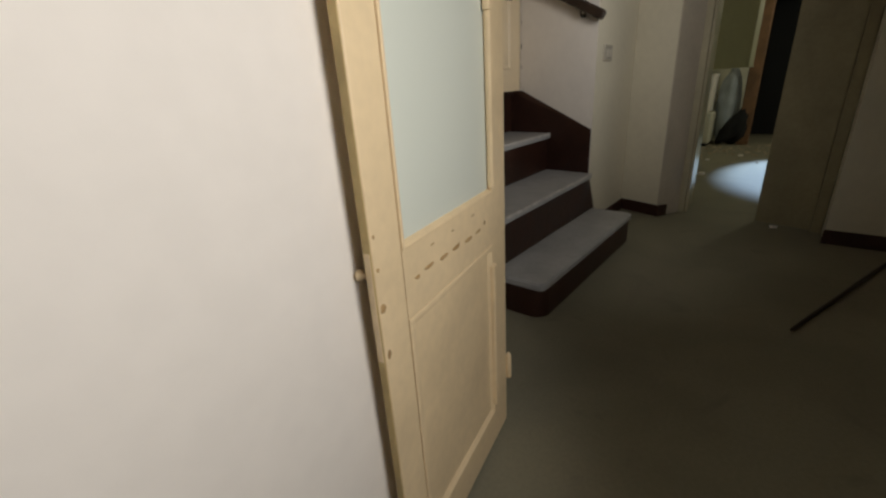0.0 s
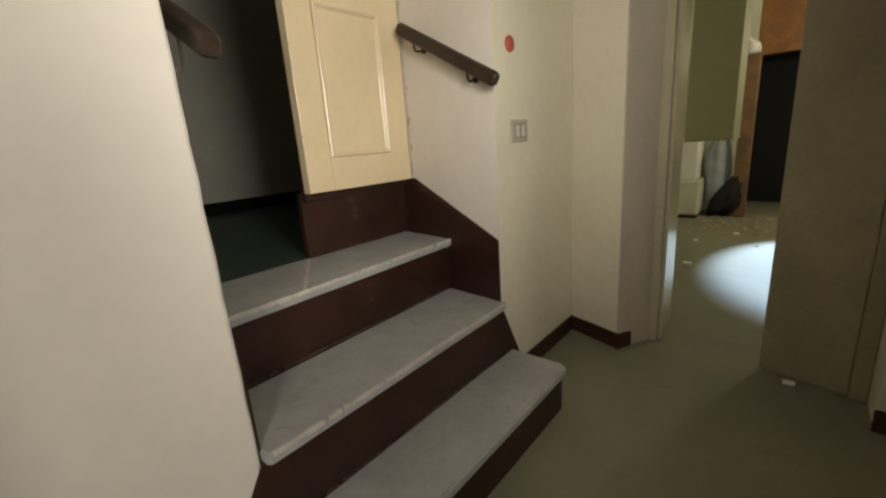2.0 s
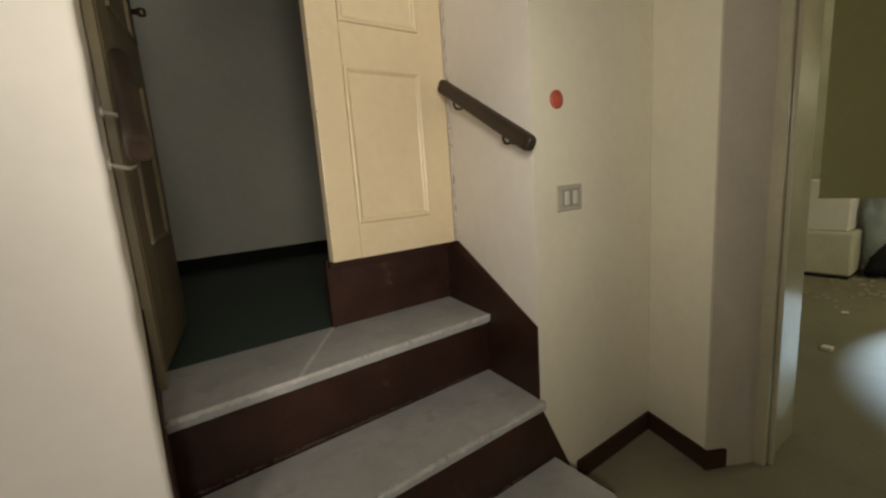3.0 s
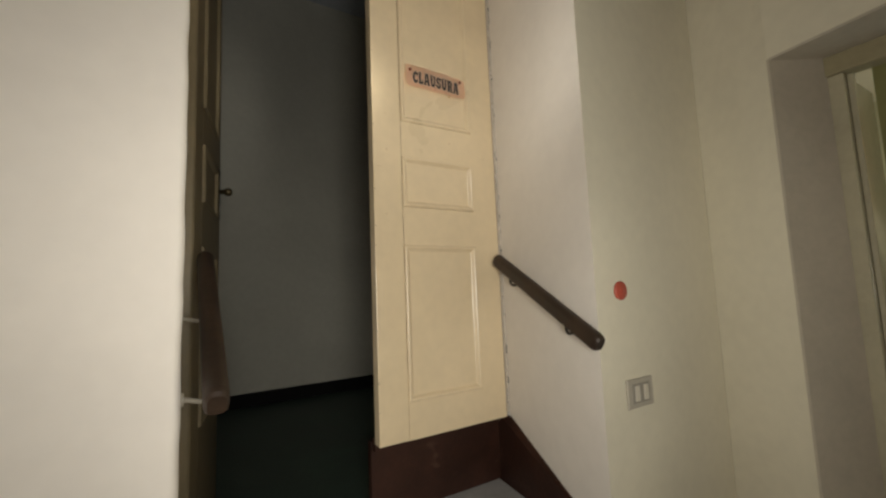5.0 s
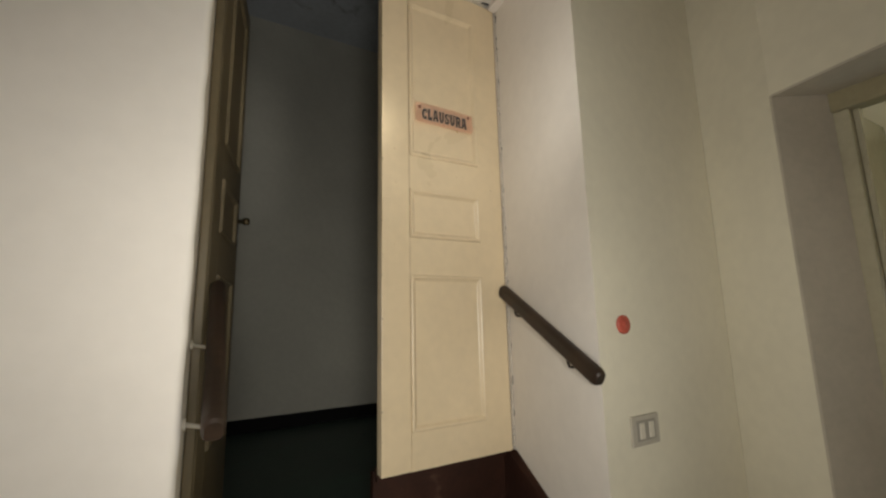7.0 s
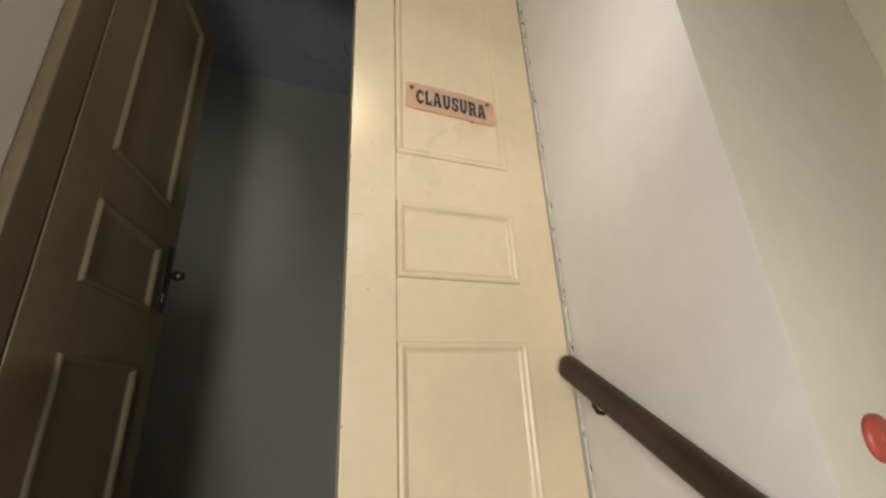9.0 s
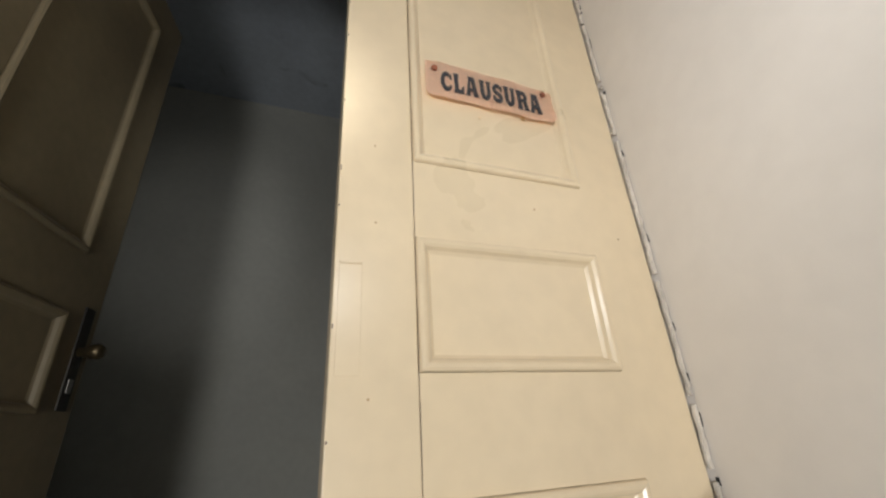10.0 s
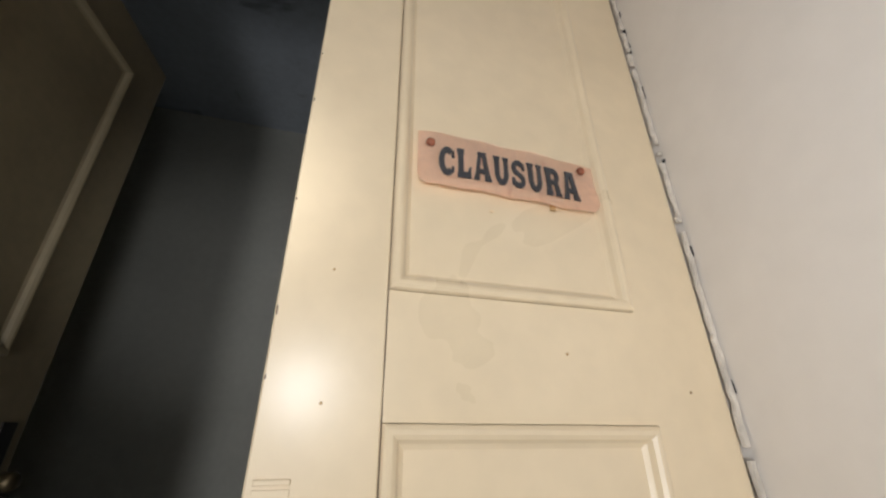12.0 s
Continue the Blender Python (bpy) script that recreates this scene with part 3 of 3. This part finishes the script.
pen, word, level = 0.0, "CLAUSURA", 0
full = sum(LETTERS[c][0] for c in word) + 0.10 * (len(word) - 1)
rnd = random.Random(17)
for c in word:
    wide, quads = LETTERS[c]
    drop = rnd.uniform(-0.0006, 0.0006)
    for q in quads:
        level += 1
        ring = []
        for u, v in q:
            x = (pen + u) / full * 0.192 - 0.098
            z = (v - 0.5) * 0.043 - 0.004 + drop + 0.0022 * math.sin((x / 0.247 + 0.5) * 5.2)
            ring.append((x, z))
        y = -0.0036 - 0.000004 * level
        lo = [bm.verts.new((x, -0.0026, z)) for x, z in ring]
        hi = [bm.verts.new((x, y, z)) for x, z in ring]
        bm.faces.new(hi)
        for k in range(4):
            bm.faces.new((lo[k], lo[(k + 1) % 4], hi[(k + 1) % 4], hi[k]))
    pen += wide + 0.10
bmesh.ops.recalc_face_normals(bm, faces=bm.faces)
part("lettering", bm, INK, sign, "heavy faded black slab capitals")
part("tape", bm_box(0.052, 0.0040, -0.0445, 0.060, 0.0052, -0.036, 0.0003, 1), CHIP, sign, "scrap of old tape under the sheet")
part("stain", bm_box(-0.032, 0.0052, -0.061, -0.026, 0.0058, -0.0575, 0.0002, 1), CREAMD, sign, "small yellowed glue spot")
for x, z in ((-0.108, 0.022), (0.103, 0.022)):
    part("pin", bm_tube([(x, -0.0015, z), (x, -0.005, z), (x, -0.0065, z)], [0.0058, 0.0052, 0.002], 14), RUST, sign, "rusty drawing pin", True)

# ---- handrails ----
def handrail(name, x0, x1, label, side, y0=-0.045, y1=0.425, za=1.148, zb=1.405, brackets=(0.08, 0.345), drop=0.046):
    """A flat varnished rail on curled brackets; side is the way to its wall."""
    rail = holder(name, pose(0, 0, 0), label, "handrail", "stair handrails")
    d = Vector((x1 - x0, y1 - y0, zb - za)).normalized()
    up = Vector((1, 0, 0)).cross(d).normalized()
    up = up if up.z > 0 else -up
    sec = rounded([(-0.018, -0.0235), (0.018, -0.0235), (0.018, 0.0225), (-0.018, 0.0225)], [0.012, 0.012, 0.016, 0.016], 8)
    bm = bmesh.new()
    a, b = Vector((x0, y0, za)), Vector((x1, y1, zb))
    ln = (b - a).length
    stops = [(0, 0.72), (0.006, 0.9), (0.016, 1.0), (ln - 0.016, 1.0), (ln - 0.006, 0.9), (ln, 0.72)]
    rings = [[bm.verts.new(a + d * s + Vector((1, 0, 0)) * (p[0] * k) + up * (p[1] * k)) for p in sec] for s, k in stops]
    for p, q in zip(rings, rings[1:]):
        for i in range(len(sec)):
            bm.faces.new((p[i], p[(i + 1) % len(sec)], q[(i + 1) % len(sec)], q[i]))
    bm.faces.new(rings[0])
    bm.faces.new(rings[-1])
    bmesh.ops.recalc_face_normals(bm, faces=bm.faces)
    part("rail", bm, WOOD, rail, "dark varnished wooden rail")
    for y in brackets:
        f = (y - y0) / (y1 - y0)
        c = a + (b - a) * f
        wall = (0.150 * max(y, 0) if side > 0 else XL - 0.028 * y) - 0.001 * side
        pts = [(c.x, y, c.z - 0.022), (c.x, y, c.z - drop + 0.006), (c.x + side * 0.006, y, c.z - drop - 0.004), (c.x + side * 0.016, y, c.z - drop - 0.007), (wall - side * 0.004, y, c.z - drop)]
        br = part("bracket", bm_tube(pts, 0.0042, 10), GREYP if side < 0 else BRONZE, rail, "curled metal bracket", True)
        part("rosette", bm_tube([(wall + side * 0.004, y, c.z - drop), (wall - side * 0.004, y, c.z - drop)], 0.011, 14), GREYP if side < 0 else BRONZE, br)
    return rail


handrail("handrail", -0.052, 0.004, "dark varnished wooden handrail on curled metal brackets", 1)
handrail("handrail", XL + 0.045, XL + 0.039, "dark varnished wooden handrail beside the open leaf", -1, brackets=(0.085, 0.315), drop=0.082)

# ---- wall fittings ----
sw = holder("light_switch", pose(0.153, 0.0, 0.990), "grey plastic double light switch plate on the wall", "switch")
part("plate", bm_box(-0.058, -0.008, -0.040, 0.058, 0.0, 0.040, 0.003), GREYP, sw)
part("inner_frame", bm_box(-0.040, -0.0095, -0.027, 0.040, -0.007, 0.027, 0.001, 1), GREYD, sw, "darker grey inner frame")
for x in (-0.020, 0.020):
    part("rocker", bm_box(x - 0.010, -0.013, -0.021, x + 0.010, -0.009, 0.021, 0.002), WHITEP, sw, "pale rocker")
red = holder("red_button", pose(0.104, 0, 1.280), "small round red plastic cover on the wall", "button")
part("disc", bm_tube([(0, 0, 0), (0, -0.006, 0), (0, -0.009, 0)], [0.0265, 0.0265, 0.021], 28), RED, red, "", True)
part("centre", bm_tube([(0, -0.008, 0.0), (0, -0.0105, 0.0)], [0.010, 0.008], 16), RED, red, "", True)

# ---- glazed door ----
gang = math.degrees(math.atan2(0.103, 0.49))
GO = 0.013
gl = door_leaf("glazed_door_leaf", pose(-2.009, -0.496, 0, 0, 0, gang) @ pose(-GO, 0, 0), 0.465 + GO, 0.012, 2.06, (0.050 + GO, 0.076), [(0.095, 0.552), (0.659, 1.93)], CREAMD,
               "open cream painted door leaf with a frosted glass pane", thick=0.015, glass=(1,), mould=0.0025, deep=0.006)
part("edge_strip", bm_box(-0.0012, 0.0015, 0.02, 0.0004, 0.0135, 2.05, 0.0004, 1), EDGEP, gl, "yellowed worn paint on the door's edge")
for z0, z1 in ((0.13, 0.505), (0.672, 1.90)):
    part("bead", bm_box(0.372 + GO, -0.009, z0, 0.392 + GO, 0.004, z1, 0.004), CREAMD, gl, "raised cream bead along the stile")
part("bead_stub", bm_box(0.366 + GO, -0.011, 0.985, 0.384 + GO, 0.004, 1.03, 0.004), CREAMD, gl, "broken end of an older bead")
rnd = random.Random(29)
for x, w in ((0.085, 0.011), (0.122, 0.019), (0.168, 0.023), (0.215, 0.026), (0.268, 0.020), (0.312, 0.016), (0.345, 0.008)):
    flakes("paint_chip", [(x + GO, 0.0006, 0.606 + rnd.uniform(-0.005, 0.005), w, rnd.uniform(0.004, 0.008), 0.0012)], int(x * 1000), CHIP, "bare wood where the paint has flaked", gl)
for x, w in ((0.135, 0.012), (0.205, 0.009), (0.29, 0.014)):
    flakes("paint_scuff", [(x + GO, 0.0006, 0.640 + rnd.uniform(-0.004, 0.003), w, 0.0022, 0.0008)], int(x * 1000) + 7, CHIP, "thin scuff under the pane", gl)
part("lock_plate", bm_box(-0.0022, 0.003, 0.52, -0.0008, 0.012, 0.68, 0.0004, 1), CREAMD, gl, "painted lock face on the edge")
for z, w in ((0.528, 0.006), (0.60, 0.007), (0.655, 0.004), (0.70, 0.003)):
    flakes("edge_chip", [(0.006 + w * 0.4, 0.0005, z, w, 1.5 * w, 0.0012)], int(z * 1000), CHIP, "bare wood chip on the edge", gl)
part("knob", bm_tube([(0.006, 0.014, 0.645), (0.006, 0.024, 0.645), (0.006, 0.027, 0.645), (0.006, 0.031, 0.645), (0.006, 0.033, 0.645)], [0.005, 0.004, 0.008, 0.008, 0.004], 14), CREAMD, gl, "small painted knob", True)
for z in (0.18, 1.86):
    part("hinge", bm_tube([(0.469 + GO, -0.004, z - 0.035), (0.469 + GO, -0.004, z - 0.028), (0.469 + GO, -0.004, z + 0.028), (0.469 + GO, -0.004, z + 0.035), (0.469 + GO, -0.004, z + 0.042)], [0.006, 0.008, 0.008, 0.006, 0.003], 10), CREAMD, gl, "painted knuckle hinge", True)

# stick on the hall floor
a, b = Vector((-0.633, -0.983, 0.0082)), Vector((0.38, -1.345, 0.0082))
thing("stick", bm_tube([a + (b - a) * f for f in (0, 0.01, 0.3, 0.6, 0.99, 1)], [0.004, 0.007, 0.008, 0.008, 0.007, 0.004], 10), WOOD, "long thin dark wooden stick lying on the floor", "stick", smooth=True)
thing("plaster_crumb", bm_box(-0.012, -0.02, 0, 0.014, 0.018, 0.012, 0.004), CEIL, "small white plaster crumb on the floor", "debris").location = (0.60, -0.865, 0)
for i, (x, y, k) in enumerate(((2.0, -0.27, 1.4), (2.75, -0.2, 1.0), (3.1, -0.45, 1.2))):
    thing("plaster_crumb", bm_box(-0.016 * k, -0.02 * k, 0, 0.018 * k, 0.015 * k, 0.014 * k, 0.004), CEIL, "small white plaster crumb on the far room floor", "debris", group="far crumbs").location = (x, y, 0)

# ---- doorway to the far room ----
fr = holder("door_frame", pose(0, 0, 0), "old cream painted wooden door frame", "door frame", kind="structure")
part("jamb", bm_box(RX + 0.001, -0.385, 0, 0.99, RY + 0.02, 1.90, 0.004), JAMBP, fr)
# right jamb and head take a darker cream than the left jamb
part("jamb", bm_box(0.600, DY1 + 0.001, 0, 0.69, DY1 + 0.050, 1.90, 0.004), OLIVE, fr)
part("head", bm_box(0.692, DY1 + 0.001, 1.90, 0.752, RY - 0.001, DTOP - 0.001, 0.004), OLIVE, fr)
part("stop", bm_box(0.728, -0.400, 0, 0.755, -0.3855, 1.90, 0.003), JAMBP, fr)
fang = math.degrees(math.atan2(0.275, 0.075)) 
half = holder("half_door_leaf", pose(0.632, -1.032, 0, 0, 0, fang), "half-open narrow plain door leaf in dark cream paint", "door")
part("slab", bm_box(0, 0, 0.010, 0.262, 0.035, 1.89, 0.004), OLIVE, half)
part("handle_plate", bm_box(0.215, -0.003, 0.90, 0.245, 0.0, 1.08, 0.001), METAL, half, "worn metal handle plate")
part("handle", bm_tube([(0.230, -0.002, 1.02), (0.230, -0.042, 1.02), (0.222, -0.048, 1.02), (0.150, -0.046, 1.015)], [0.008, 0.008, 0.008, 0.007], 10), BRASS, half, "brass lever handle", True)
for z in (0.22, 0.95, 1.68):
    part("hinge", bm_tube([(-0.004, 0.004, z - 0.035), (-0.004, 0.004, z + 0.035)], 0.006, 10), BRONZE, half, "dark knuckle hinge", True)

# ---- far room ----
structure("wall_far_west", bm_box(0.752, RY + 0.021, 0, 0.985, 0.419, HALLH), PLAST, "pale painted wall beside the deep doorway")
structure("wall_far_north", bm_box(0.70, 0.42, 0, 5.2, 0.62, HALLH), PLAST, "pale painted wall of the far room")
structure("wall_far_south", bm_box(0.62, -2.25, 0, 0.70, -1.075, HALLH), PLAST, "pale painted wall of the far room")
FX = 4.35
structure("wall_far_east", bm_box(FX, -0.36, 0, FX + 0.15, 0.42, HALLH), PLAST, "pale wall at the end of the far room")
structure("wall_far_east_right", bm_box(FX, -2.25, 0, FX + 0.15, -1.25, HALLH), PLAST, "pale wall at the end of the far room")
structure("wall_far_east_top", bm_box(FX, -1.25, 1.60, FX + 0.15, -0.36, HALLH), ORANGE, "orange-brown boarding over the dark opening")
# the opening's darkness is coloured onto this end wall
structure("wall_dark_end", bm_box(5.05, -2.25, 0, 5.2, 0.42, HALLH), DARKV, "near-black wall standing for the unlit depth beyond the opening")
structure("door_frame_far", bm_box(3.95, -0.432, 0, 4.03, -0.305, 1.58, 0.012), POSTW, "orange-brown wooden post", "door frame")
duct = holder("boxed_duct", pose(1.50, -0.523, 0.872), "olive painted boxed duct hanging from the ceiling", "duct")
part("casing", bm_box(0, 0, 0, 0.30, 0.228, HALLH - 0.872, 0.004), DUCT, duct)
part("lower_lip", bm_box(-0.003, -0.003, 0.001, 0.303, 0.231, 0.010, 0.002), DUCT, duct)
crate = holder("cream_box", pose(3.74, -0.045, 0), "cream painted box against the wall", "box")
part("body", bm_box(0, 0, 0.03, 0.45, 0.46, 0.40, 0.02), PLAST, crate)
part("foot", bm_box(0.02, 0.02, 0, 0.43, 0.44, 0.03), DARKV, crate, "dark recessed plinth")
upper = holder("white_box", pose(3.80, 0.0, 0.40), "white box standing on the cream box", "box")
part("body", bm_box(0, 0, 0, 0.36, 0.40, 0.42, 0.015), WALL, upper)
part("lid", bm_box(-0.006, -0.006, 0.405, 0.366, 0.406, 0.43, 0.004), WALL, upper)
bag = thing("sack", lump((0.14, 0.125, 0.44), 0.16, 0.06, 0.0, (0, -0.01), 1.3), BAG, "tall pale grey slumped sack beside the box", "sack", smooth=True)
bag.location = (4.10, -0.135, 0)
heap = thing("dark_cloth", lump((0.13, 0.19, 0.24), 0.30, 0.12, 0.0, (0, -0.085), 5.1, 0.75), DARKV, "crumpled dark cloth leaning against the post", "cloth", smooth=True)
heap.location = (3.98, -0.20, 0)
rag = thing("white_rag", lump((0.07, 0.075, 0.075), 0.25, 0.12, 0.0, (0, 0.02), 2.7), WALL, "crumpled white rag on top of the brown post", "rag", smooth=True)
rag.location = (3.99, -0.36, 1.575)
rnd = random.Random(8)
bm = bmesh.new()
for _ in range(240):
    x, y = rnd.triangular(2.5, 4.25, 3.8), rnd.uniform(-1.25, 0.1)
    size = rnd.uniform(0.006, 0.024) * (1.5 if rnd.random() < 0.12 else 1)
    turn, sides = rnd.uniform(0, 6.3), rnd.choice((4, 5, 6))
    ring = [(x + size * rnd.uniform(0.5, 1.3) * math.cos(turn + 6.283 * k / sides), y + size * rnd.uniform(0.4, 1.2) * math.sin(turn + 6.283 * k / sides)) for k in range(sides)]
    top = size * rnd.uniform(0.15, 0.6)
    lo = [bm.verts.new((u, v, 0.0004)) for u, v in ring]
    hi = [bm.verts.new((x + (u - x) * 0.75, y + (v - y) * 0.75, top * rnd.uniform(0.6, 1.2))) for u, v in ring]
    bm.faces.new(hi)
    for k in range(sides):
        bm.faces.new((lo[k], lo[(k + 1) % sides], hi[(k + 1) % sides], hi[k]))
bmesh.ops.recalc_face_normals(bm, faces=bm.faces)
thing("rubble_scatter", bm, DEBRIS, "scattered rubble and flakes on the far room floor", "debris", kind="stuff")

# ---- room behind the stair ----
structure("floor_upper", bm_box(-2.3, 0.576, Z3 - 0.1, 1.6, 2.6, Z3 - 0.001), GREENF, "dark green-grey floor of the upper room", "floor")
structure("wall_upper_back", bm_box(-2.3, 2.36, Z3, 1.6, 2.6, 3.75), GREYW, "grey plastered wall of the upper room")
structure("wall_upper_left", bm_box(-2.45, 0.62, Z3, -2.3, 2.6, 3.75), GREYW, "grey plastered wall of the upper room")
structure("wall_upper_right", bm_box(1.45, 0.62, Z3, 1.6, 2.36, 3.75), GREYW, "grey plastered wall of the upper room")
structure("wall_upper_front_left", bm_box(-2.3, 0.621, Z3, XL - 0.012, 0.70, 3.75), GREYW, "grey plastered wall of the upper room")
structure("wall_upper_front_right", bm_box(0.083, 0.621, Z3, 1.45, 0.70, 3.75), GREYW, "grey plastered wall of the upper room")
structure("wall_upper_front_top", bm_box(XL - 0.012, 0.531, 2.64, 0.083, 0.56, 3.75), GREYW, "grey plaster over the doors")
structure("ceiling_upper", bm_box(-2.3, 0.62, 3.62, 1.6, 2.36, 3.75), CEILB, "stained pale blue ceiling of the upper room", "ceiling")
structure("baseboard_upper", bm_box(-2.3, 2.342, Z3, 1.45, 2.361, Z3 + 0.085, 0.003), BLACK, "black skirting of the upper room", "baseboard")
